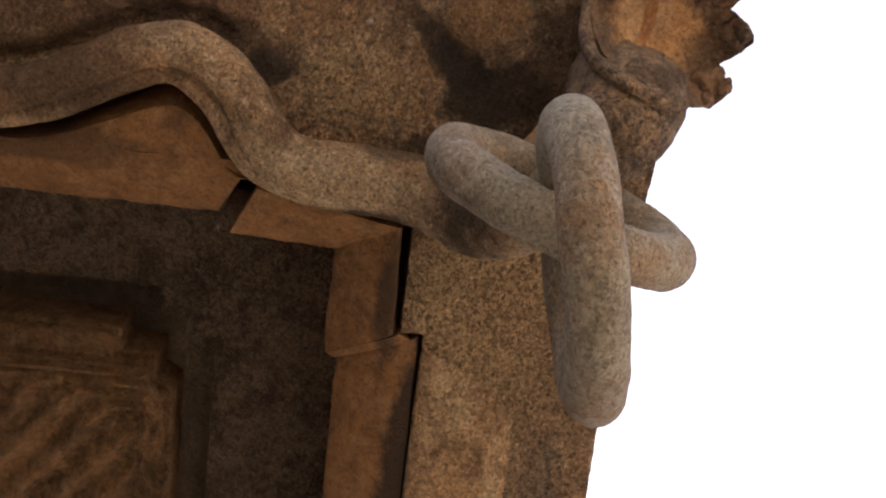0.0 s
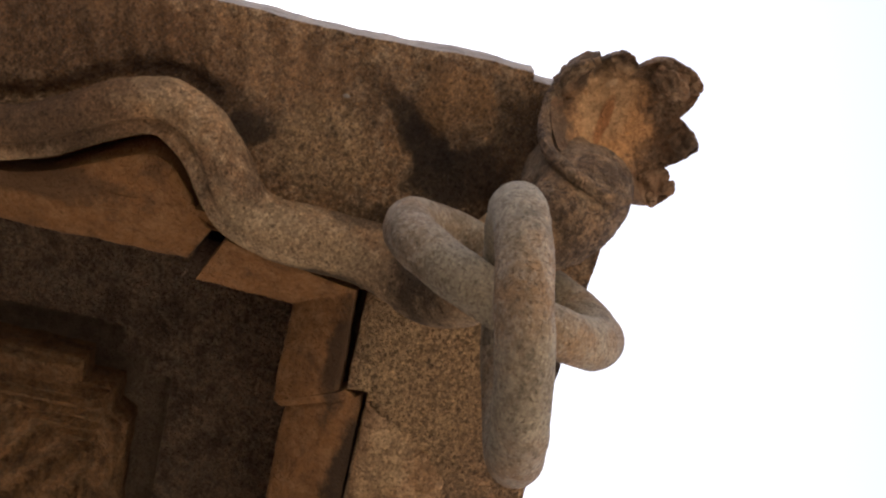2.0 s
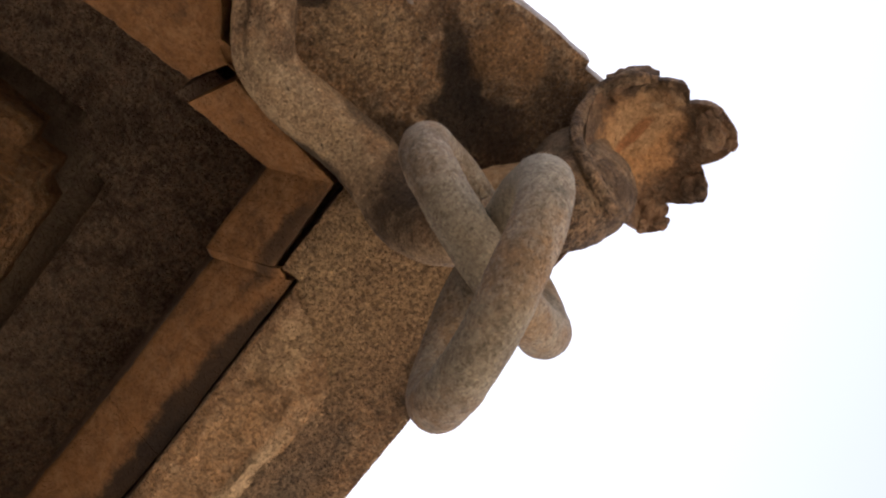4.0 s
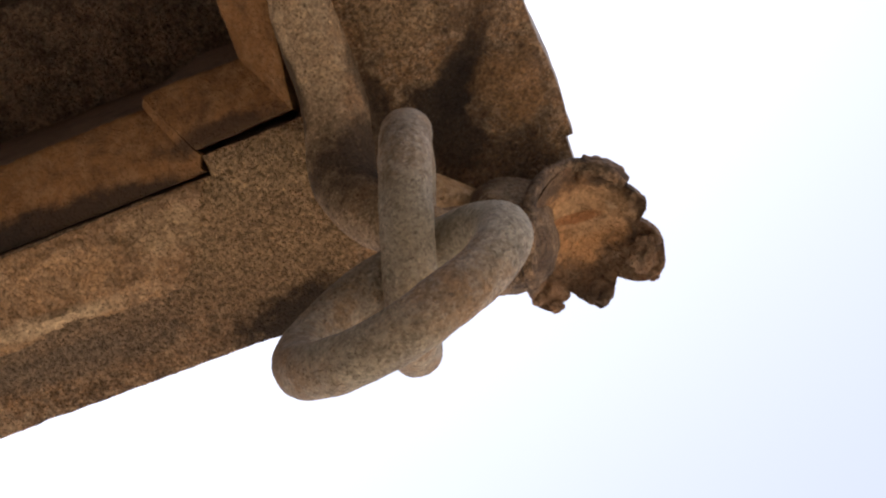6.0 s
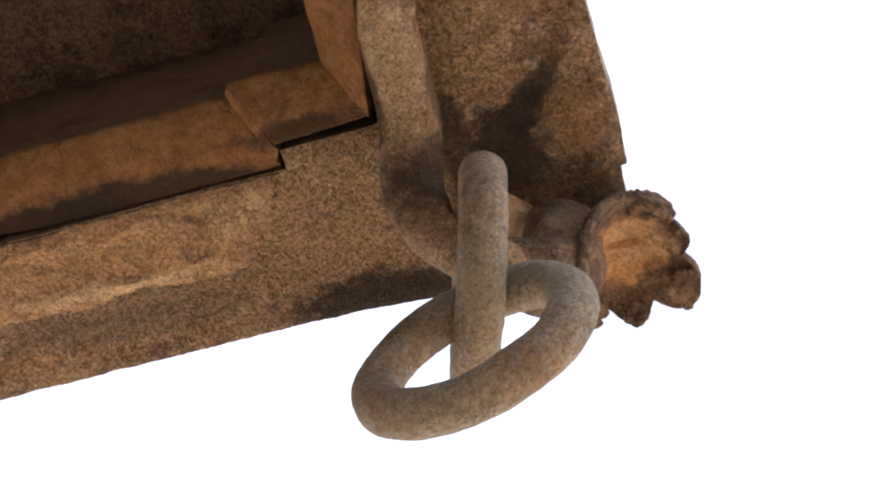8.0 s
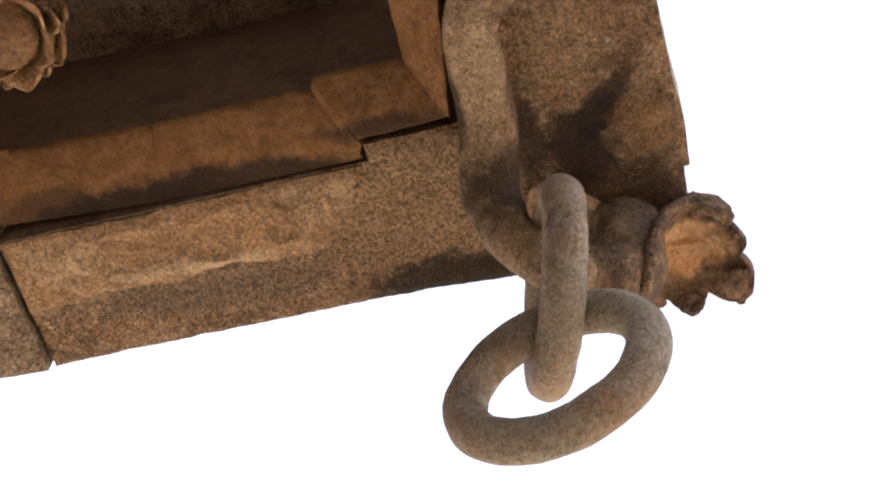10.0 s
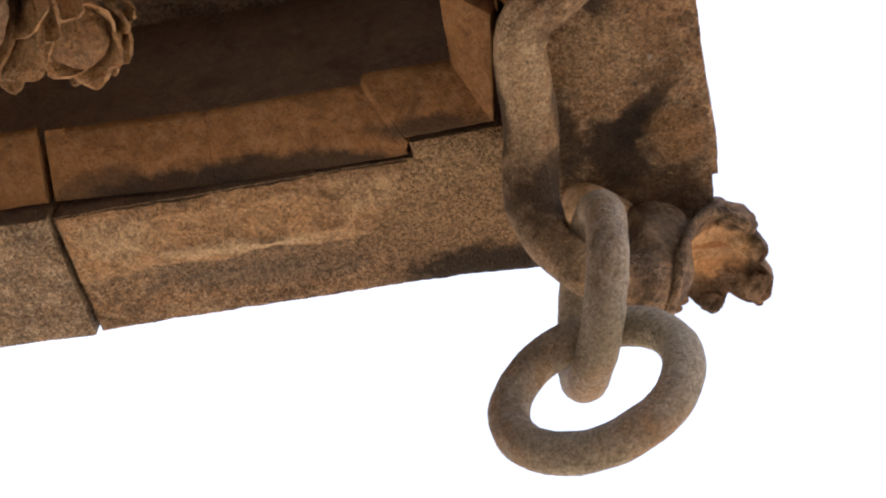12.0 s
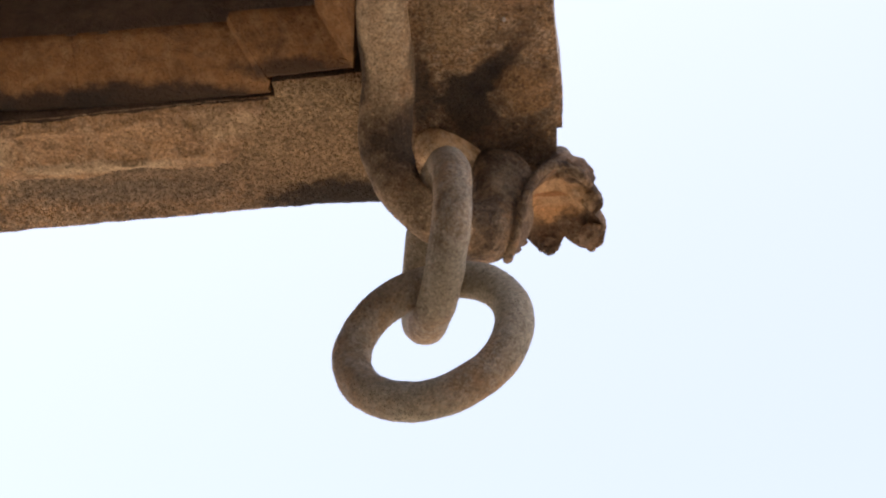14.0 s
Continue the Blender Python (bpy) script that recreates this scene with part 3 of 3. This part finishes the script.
prism("fillet", [(0.0, LIP - 0.001), (0.06, LIP - 0.04), (0.13, LIP - 0.062), (0.14, LIP - 0.05), (0.14, LIP + 0.03), (0.0, LIP + 0.005)], (-1.27, -0.188, 0.0, 1.0), (-1.316, -0.19, 0.0, 1.0), TAN, cornice)
prism("joint_line", [(u, z - 0.003) for u, z in SECTION[1:6]] + [(0.118, LIP - 0.06), (0.0, LIP + 0.01)], (-0.591, -0.199, 0.655, 1.08), (-0.6, -0.184, 0.65, 1.12), TAN, cornice, "pale joint between two moulding stones", 2, 0.001)
prism("gap_stone", BACK, (-0.3, -0.17, 0.0, 1.0), (-2.6, -0.17, 0.0, 1.0), GAP_SHADE, cornice, "stone behind the open gap, darkened as shade")
prism("gap_stone", BACK, (-0.36, -0.02, 1.0, 0.0), (-0.36, -2.6, 1.0, 0.0), GAP_SHADE, cornice, "stone behind the open gap, darkened as shade")


def lump(name, centre, size, material, parent, label="", rough=0.1, seed=1.0, fine=3, turn=0.0, square=1.0):
    bm = bmesh.new()
    bmesh.ops.create_icosphere(bm, subdivisions=fine, radius=1.0)
    for v in bm.verts:
        k = 1 + rough * (ripple(*v.co, 1.7, seed) + 0.5 * ripple(*v.co, 4.5, seed))
        v.co = Vector(centre) + Matrix.Rotation(radians(turn), 3, "Z") @ Vector([math.copysign(abs(a) ** square, a) * b * k for a, b in zip(v.co, size)])
    me = bpy.data.meshes.new(name)
    bm.to_mesh(me)
    bm.free()
    me.materials.append(material)
    me.polygons.foreach_set("use_smooth", [True] * len(me.polygons))
    ob = new(name, me)
    ob.parent = parent
    return tagged(ob, label)




def leaf_panel():
    """A smooth swelling that fills the bay between the moulding and the serpent's wave, with an open gap along the serpent."""
    bay = [v for v in spline(body, 9) if -0.80 < v.y < -0.30]
    verts, faces, across = [], [], 7
    for k, v in enumerate(bay):
        ahead = (bay[min(k + 1, len(bay) - 1)] - bay[max(k - 1, 0)]).normalized()
        x, y = v.x - 0.073 * ahead.y, v.y + 0.073 * ahead.x
        for m in range(across):
            t = m / (across - 1)
            roll = 0.03 * max(0.0, t - 0.85) / 0.15
            verts.append((-0.275 + (max(x, -0.27) + 0.275) * min(1.0, t), y, 4.127 - 0.005 * math.sin(math.pi * t) + roll + 0.002 * ripple(x, y, t, 20, 3.0)))
        verts.append((max(x, -0.27) - 0.004, y, 4.26))
    wide = across + 1
    for k in range(len(bay) - 1):
        for m in range(across):
            a = k * wide + m
            faces.append((a, a + 1, a + wide + 1, a + wide))
    return mesh_object("leaf_panel", verts, faces, TAN, cornice, "smooth ochre swelling beside the serpent")


leaf_panel()
lump("chip", (0.008, -0.178, 4.131), (0.004, 0.007, 0.004), EDGE, cornice, "small pale fleck stuck to the soffit", 0.3, 2.0, 2)
lump("boss", (-0.138, 0.165, 4.1), (0.085, 0.045, 0.042), PALE_STONE, cornice, "pale stone boss inside the loop", 0.12, 5.0, 4, 42, 0.6)
lump("neck", (-0.035, 0.215, 4.03), (0.075, 0.07, 0.12), COLLAR, cornice, "dark stained stone neck joining the collar to the eave", 0.08, 8.0, 4, 30, 0.8)

# serpent: lies on the soffit in waves, then bends down as the loop that holds the chain
thick = [0.044, 0.045, 0.045, 0.045, 0.045, 0.045, 0.045, 0.045, 0.046, 0.047, 0.049, 0.052, 0.054, 0.055, 0.056, 0.057, 0.059, 0.056, 0.05, 0.047, 0.042, 0.028]
line = spline(body, 9)
fat = [v.x for v in spline([(r, 0.0, 0.0) for r in thick], 9)]


def ledge(c, a):
    """Along the soffit the serpent carries a proud ledge under a crease on its inner side."""
    run = min(1.0, max(0.0, (-0.28 - c.y) / 0.12))
    return 1 + run * (0.22 * math.exp(-(((a - 203) / 14) ** 2)) - 0.2 * math.exp(-(((a - 232) / 9) ** 2)))


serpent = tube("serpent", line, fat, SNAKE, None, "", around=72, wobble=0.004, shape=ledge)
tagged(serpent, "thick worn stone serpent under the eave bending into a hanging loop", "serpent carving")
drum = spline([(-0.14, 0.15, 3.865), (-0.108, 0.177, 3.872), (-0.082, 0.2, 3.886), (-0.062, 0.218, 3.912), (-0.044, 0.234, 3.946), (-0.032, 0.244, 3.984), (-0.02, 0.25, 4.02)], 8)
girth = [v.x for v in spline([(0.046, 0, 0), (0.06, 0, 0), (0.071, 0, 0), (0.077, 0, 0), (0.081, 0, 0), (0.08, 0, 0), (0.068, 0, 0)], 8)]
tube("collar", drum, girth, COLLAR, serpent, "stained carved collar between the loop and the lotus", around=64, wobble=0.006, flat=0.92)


# ---- the chain ----
def oval_line(centre, u, v, a, b, power, n=96):
    out = []
    for k in range(n):
        t = 2 * math.pi * k / n
        c, s = math.cos(t), math.sin(t)
        out.append(Vector(centre) + Vector(u) * (math.copysign(abs(c) ** (2 / power), c) * a) + Vector(v) * (math.copysign(abs(s) ** (2 / power), s) * b))
    return out


chain = tagged(new("stone_chain"), "two interlocked grey granite links hanging from the eave corner", "stone chain")
U_LINK, V_LINK, U_RING, V_RING = ((-0.2324, 0.7812, -0.5794), (-0.2181, 0.5387, 0.8138), (0.9477, -0.189, 0.257), (0.2547, -0.037, -0.9663))
n_link, n_ring = Vector(U_LINK).cross(Vector(V_LINK)), Vector(U_RING).cross(Vector(V_RING))
tube("link", oval_line((-0.1623, 0.122, 3.7644), U_LINK, V_LINK, 0.17, 0.1715, 1.95), [0.0395] * 96, LINK, chain, "upper link of the chain, worn grey granite", True, up=n_link, wobble=0.0025)
tube("ring", oval_line((-0.16, 0.1246, 3.499), U_RING, V_RING, 0.1675, 0.155, 2.0), [0.0385] * 96, LINK, chain, "lower ring of the chain, worn grey granite", True, up=n_ring, wobble=0.0025)

# ---- lotus finial at the corner ----
finial = tagged(new("lotus_finial"), "orange carved lotus finial with blackened petal tips at the eave corner", "finial")
CX, CY = 0.08, 0.28
# rim of the lotus: angle, reach, height
RIM = [(-175, 0.088, 3.952), (-141, 0.088, 3.95), (-118, 0.114, 3.947), (-96, 0.121, 4.0), (-75, 0.124, 4.045), (-58, 0.126, 4.05), (-43, 0.122, 4.045), (-32, 0.107, 4.04), (-20, 0.114, 4.02), (-9, 0.117, 4.012), (3, 0.096, 4.01),
       (14, 0.118, 4.012), (27, 0.133, 4.015), (38, 0.141, 4.0), (51, 0.145, 4.012), (62, 0.126, 4.02), (76, 0.099, 4.045), (86, 0.119, 4.035), (97, 0.138, 4.025), (108, 0.126, 4.035), (124, 0.109, 4.04), (131, 0.15, 4.02),
       (145, 0.153, 4.015), (156, 0.128, 3.985), (170, 0.098, 3.962), (185, 0.088, 3.952)]


def rim(deg):
    """Reach and height of the scalloped rim at an angle."""
    at = [q[0] for q in RIM]
    return float(np.interp(deg, at, [q[1] for q in RIM])), float(np.interp(deg, at, [q[2] for q in RIM]))


def lotus_cup(name, material, parent, label=""):
    """A shallow carved bowl open downwards: ribbed inside, a thick scalloped rim, its back grown into the eave."""
    verts, faces, n = [], [], 220
    inner = [0.03, 0.15, 0.28, 0.4, 0.52, 0.62, 0.71, 0.79, 0.86, 0.92, 0.965]
    outer = [(1.0, 0.003), (1.018, 0.012), (1.015, 0.024), (0.98, 0.038), (0.9, 0.055), (0.76, 0.085), (0.6, 0.14)]
    for r, lift in [(q, None) for q in inner] + outer:
        for k in range(n):
            a = -math.pi + 2 * math.pi * k / n
            reach, height = rim(math.degrees(a) if math.degrees(a) > -175 else math.degrees(a) + 360)
            share = r ** 3 if r < 1 else 1.0
            rad = r * (reach * share + 0.108 * (1 - share))
            if lift is not None and lift > 0.02:
                rad += 0.012 * math.exp(-(((math.degrees(a) - 163) / 15) ** 2)) + 0.022 * math.exp(-(((math.degrees(a) + 138) / 24) ** 2))
            x, y = CX + rad * math.cos(a), CY + rad * math.sin(a)
            if lift is None:
                z = 4.064 + (height - 4.064) * r ** 3.2
                z += (1 - r) * (0.006 * math.sin(150 * (y - 0.2 * x) + 14 * ripple(x, y, 0, 6, 1.0)) + 0.012 * ripple(x, y, 0, 14, 3.0)) + 0.006 * r * ripple(x, y, 0, 45, 6.0)
            else:
                z = height + lift
            worn = 0.25 if -2.4 < a < -0.25 else 1.0
            w = worn * (0.004 * ripple(x, y, z, 30, 5.1) + 0.002 * ripple(x, y, z, 90, 2.1))
            verts.append((x + w * math.cos(a), y + w * math.sin(a), z + w))
    rows = len(inner) + len(outer)
    for q in range(rows - 1):
        for k in range(n):
            faces.append((q * n + k, q * n + (k + 1) % n, (q + 1) * n + (k + 1) % n, (q + 1) * n + k))
    faces += [tuple(range(n)), tuple(range((rows - 1) * n, rows * n))]
    return mesh_object(name, verts, faces, material, parent, label)


def knob(name, deg, back, drop, length, width, parent, seed, height=0.6):
    """A curled petal end: a knobbly lobe that thickens the rim."""
    a = radians(deg)
    reach, z = rim(deg)
    centre = Vector((CX + (reach - back) * math.cos(a), CY + (reach - back) * math.sin(a), z + drop))
    bm = bmesh.new()
    bmesh.ops.create_icosphere(bm, subdivisions=4, radius=1.0)
    turn = Vector((math.cos(a), math.sin(a), -0.15)).to_track_quat("X", "Z").to_matrix()
    for v in bm.verts:
        p = v.co.copy()
        p = Vector((p.x * length, p.y * width * (1 - 0.2 * max(0.0, p.x)), p.z * width * height))
        p += v.co * width * (0.28 * ripple(*v.co, 1.3, seed) + 0.12 * ripple(*v.co, 3.6, seed))
        v.co = centre + turn @ p
    me = bpy.data.meshes.new(name)
    bm.to_mesh(me)
    bm.free()
    me.materials.append(LOTUS)
    me.polygons.foreach_set("use_smooth", [True] * len(me.polygons))
    ob = new(name, me)
    ob.parent = parent
    return ob


lotus_cup("cup", LOTUS, finial)
lip_line = spline([(0.17, 0.225, 4.045), (0.147, 0.192, 4.048), (0.115, 0.172, 4.05), (0.086, 0.16, 4.042), (0.052, 0.154, 4.002), (0.027, 0.158, 3.948), (0.012, 0.18, 3.9), (-0.002, 0.212, 3.868), (-0.018, 0.258, 3.866), (-0.024, 0.3, 3.9)], 7)
lip_girth = [v.x for v in spline([(0.009, 0, 0), (0.015, 0, 0), (0.017, 0, 0), (0.016, 0, 0), (0.013, 0, 0), (0.012, 0, 0), (0.013, 0, 0), (0.013, 0, 0), (0.013, 0, 0), (0.01, 0, 0)], 7)]
tube("lip", lip_line, lip_girth, COLLAR, finial, "worn grey-brown lip where the lotus grows out of the collar", around=24, wobble=0.003)
for k, (deg, back, length, width, tips) in enumerate(((-60, 0.022, 0.024, 0.052, ()), (-12, 0.02, 0.021, 0.026, ()), (38, 0.036, 0.026, 0.034, (24, 51)), (97, 0.026, 0.026, 0.026, (95,)), (139, 0.03, 0.026, 0.028, (131, 146)))):
    petal = knob("petal", deg, back, 0.016, length, width, finial, 3.0 * k + 1, 0.42 if k else 0.7)
    for m, spot in enumerate(tips):
        knob("tip", spot, 0.011, 0.006, 0.0125, 0.013, petal, 5.0 * k + m, 0.9)

# ---- bracket capital under the ceiling ----
capital = tagged(new("bracket_capital"), "stepped ochre granite bracket carved with leaves under the ceiling", "bracket capital")


def stepped_block(name, outline, z0, z1, material, parent, label=""):
    """A block seen from below with a notched plan: tiers that draw in towards a worn lower face."""
    plan = []
    for (x0, y0), (x1, y1) in zip(outline, outline[1:] + outline[:1]):
        n = max(2, int(math.hypot(x1 - x0, y1 - y0) / 0.02))
        plan += [(x0 + (x1 - x0) * k / n, y0 + (y1 - y0) * k / n) for k in range(n)]
    cx, cy = -1.25, -1.1
    verts, faces, n = [], [], len(plan)
    tiers = [(0.0, z1), (0.0, z0 + 0.028), (0.006, z0 + 0.02), (0.012, z0 + 0.018), (0.016, z0 + 0.006), (0.022, z0)]
    for inset, z in tiers:
        for x, y in plan:
            away = math.hypot(x - cx, y - cy)
            w = 0.006 * ripple(x, y, z, 16, 1.9) + 0.004 * ripple(x, y, z, 50, 4.2) - inset
            verts.append((x + w * (x - cx) / away, y + w * (y - cy) / away, z + 0.004 * ripple(x, y, z, 30, 3.0)))
    for q in range(len(tiers) - 1):
        for k in range(n):
            faces.append((q * n + k, q * n + (k + 1) % n, (q + 1) * n + (k + 1) % n, (q + 1) * n + k))
    faces += [tuple(range(n)), tuple(range((len(tiers) - 1) * n, len(tiers) * n))]
    return mesh_object(name, verts, faces, material, parent, label)


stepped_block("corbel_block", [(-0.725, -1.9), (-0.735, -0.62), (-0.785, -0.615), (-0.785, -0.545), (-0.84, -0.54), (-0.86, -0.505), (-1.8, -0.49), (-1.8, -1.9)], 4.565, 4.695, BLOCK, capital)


def carved_face(xs, ys):
    """The carved underside: fluting along the front, and beaded cords and leaves that run out to the corner."""
    verts, faces, ny = [], [], len(ys)
    for x in xs:
        for y in ys:
            along, off = (-x - 0.76) * 0.75 - (y + 0.58) * 0.66, (-x - 0.76) * 0.66 + (y + 0.58) * 0.75
            front = min(1.0, max(0.0, (x + 0.87 + 0.5 * max(0.0, y + 0.72)) / 0.03))
            flutes = 0.009 * math.sin(x * 260 + 1.5 * ripple(x, y, 0, 9, 2.0))
            cords = 0.013 * math.sin(off * 92 + 0.8 * ripple(x, y, 0, 7, 4.0)) + 0.007 * math.sin(along * 230) * max(0.0, math.sin(off * 92)) + 0.010 * ripple(x, y, 0, 18, 6.0)
            z = 4.552 + front * flutes + (1 - front) * cords + 0.004 * ripple(x, y, 0, 60, 3.0)
            rim_in = min(1.0, max(0.0, min(x - xs[0], xs[-1] - x, y - ys[0], ys[-1] - y) / 0.012))
            verts.append((x, y, z + 0.02 * (1 - rim_in)))
    for i in range(len(xs) - 1):
        for j in range(ny - 1):
            a = i * ny + j
            faces.append((a, a + 1, a + ny + 1, a + ny))
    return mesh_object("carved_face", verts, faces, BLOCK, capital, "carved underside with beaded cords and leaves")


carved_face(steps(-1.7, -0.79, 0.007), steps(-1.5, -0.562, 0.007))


def shell(cx, cy, angle, r0, z0, r1, z1, wide, parent, seed):
    """A thick carved petal that leans out from a bud and curls at its tip."""
    verts, faces, nu, nv = [], [], 9, 9
    for back in (0, 1):
        for i in range(nu):
            t = i / (nu - 1)
            for j in range(nv):
                w = 2 * j / (nv - 1) - 1
                span = wide * (0.55 + 0.45 * math.sin(math.pi * min(1.0, 0.25 + t * 0.75))) * math.sqrt(max(0.0, 1 - (0.94 * t) ** 6))
                r = r0 + (r1 - r0) * t ** 1.4 - 0.16 * wide * w * w + 0.012 * back * (1 - t * 0.5) * (1 if t < 1 else 0.5)
                z = z0 + (z1 - z0) * t + 0.35 * wide * max(0.0, t - 0.72) ** 1.0 + 0.1 * wide * w * w
                a = angle + w * span / max(r, 0.03)
                k = 0.004 * ripple(r * 9, w, t, 2.2, seed)
                verts.append((cx + (r + k) * math.cos(a), cy + (r + k) * math.sin(a), z + k))
    n = nu * nv
    for i in range(nu - 1):
        for j in range(nv - 1):
            a = i * nv + j
            faces += [(a, a + 1, a + nv + 1, a + nv), (n + a, n + a + nv, n + a + nv + 1, n + a + 1)]
    edge = [j for j in range(nv)] + [i * nv + nv - 1 for i in range(1, nu)] + [(nu - 1) * nv + j for j in range(nv - 2, -1, -1)] + [i * nv for i in range(nu - 2, 0, -1)]
    for a, b in zip(edge, edge[1:] + edge[:1]):
        faces.append((a, n + a, n + b, b))
    return mesh_object("petal", verts, faces, CORBEL, parent)


def lotus_bud(cx, cy, z, size, count, turn):
    """A hanging bud: a smooth dome in two rings of thick petals, on a stem from the bracket."""
    line = spline([(cx, cy, z + 0.04), (cx - 0.02, cy - 0.04, z + 0.1), (cx - 0.16, cy - 0.3, z + 0.26), (cx - 0.4, cy - 0.8, 4.3), (cx - 0.5, cy - 1.0, 4.6)], 2)
    bud = tube("lotus_bud", line, [size * r for r in (0.062, 0.07, 0.066, 0.058, 0.064, 0.074, 0.08, 0.085, 0.09)], CORBEL, None, "", up=(0, 1, 0), wobble=0.006)
    tagged(bud, "carved ochre granite lotus bud hanging from the bracket", "lotus bud", "hanging lotus buds")
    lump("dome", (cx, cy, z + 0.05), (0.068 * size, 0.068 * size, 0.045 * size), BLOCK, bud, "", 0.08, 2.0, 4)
    for k in range(count):
        swing = 0.16 * math.sin(2.3 * k + 1.0)
        a = 2 * math.pi * k / count + turn + swing
        reach = 0.107 + 0.008 * math.sin(1.7 * k)
        shell(cx, cy, a, 0.064 * size, z + 0.1 * size, reach * size, z + 0.028 * size, (0.062 + 0.01 * math.sin(1.3 * k)) * size, bud, k)
        shell(cx, cy, a + math.pi / count, 0.07 * size, z + 0.14 * size, (reach + 0.006) * size, z + 0.06 * size, 0.035 * size, bud, k + 20)
        shell(cx, cy, a + 0.4, 0.075 * size, z + 0.2 * size, (reach + 0.014) * size, z + 0.11 * size, 0.045 * size, bud, k + 40)
    beads = 14
    for k in range(beads):
        a = 2 * math.pi * k / beads
        lump("bead", (cx + 0.07 * size * math.cos(a), cy + 0.07 * size * math.sin(a), z + 0.15 * size), (0.016 * size,) * 3, CORBEL, bud, "", 0.1, k, 2)


lotus_bud(-1.05, -0.505, 3.9, 0.88, 6, 0.45)
lotus_bud(-1.13, -0.74, 3.6, 1.75, 7, 0.05)
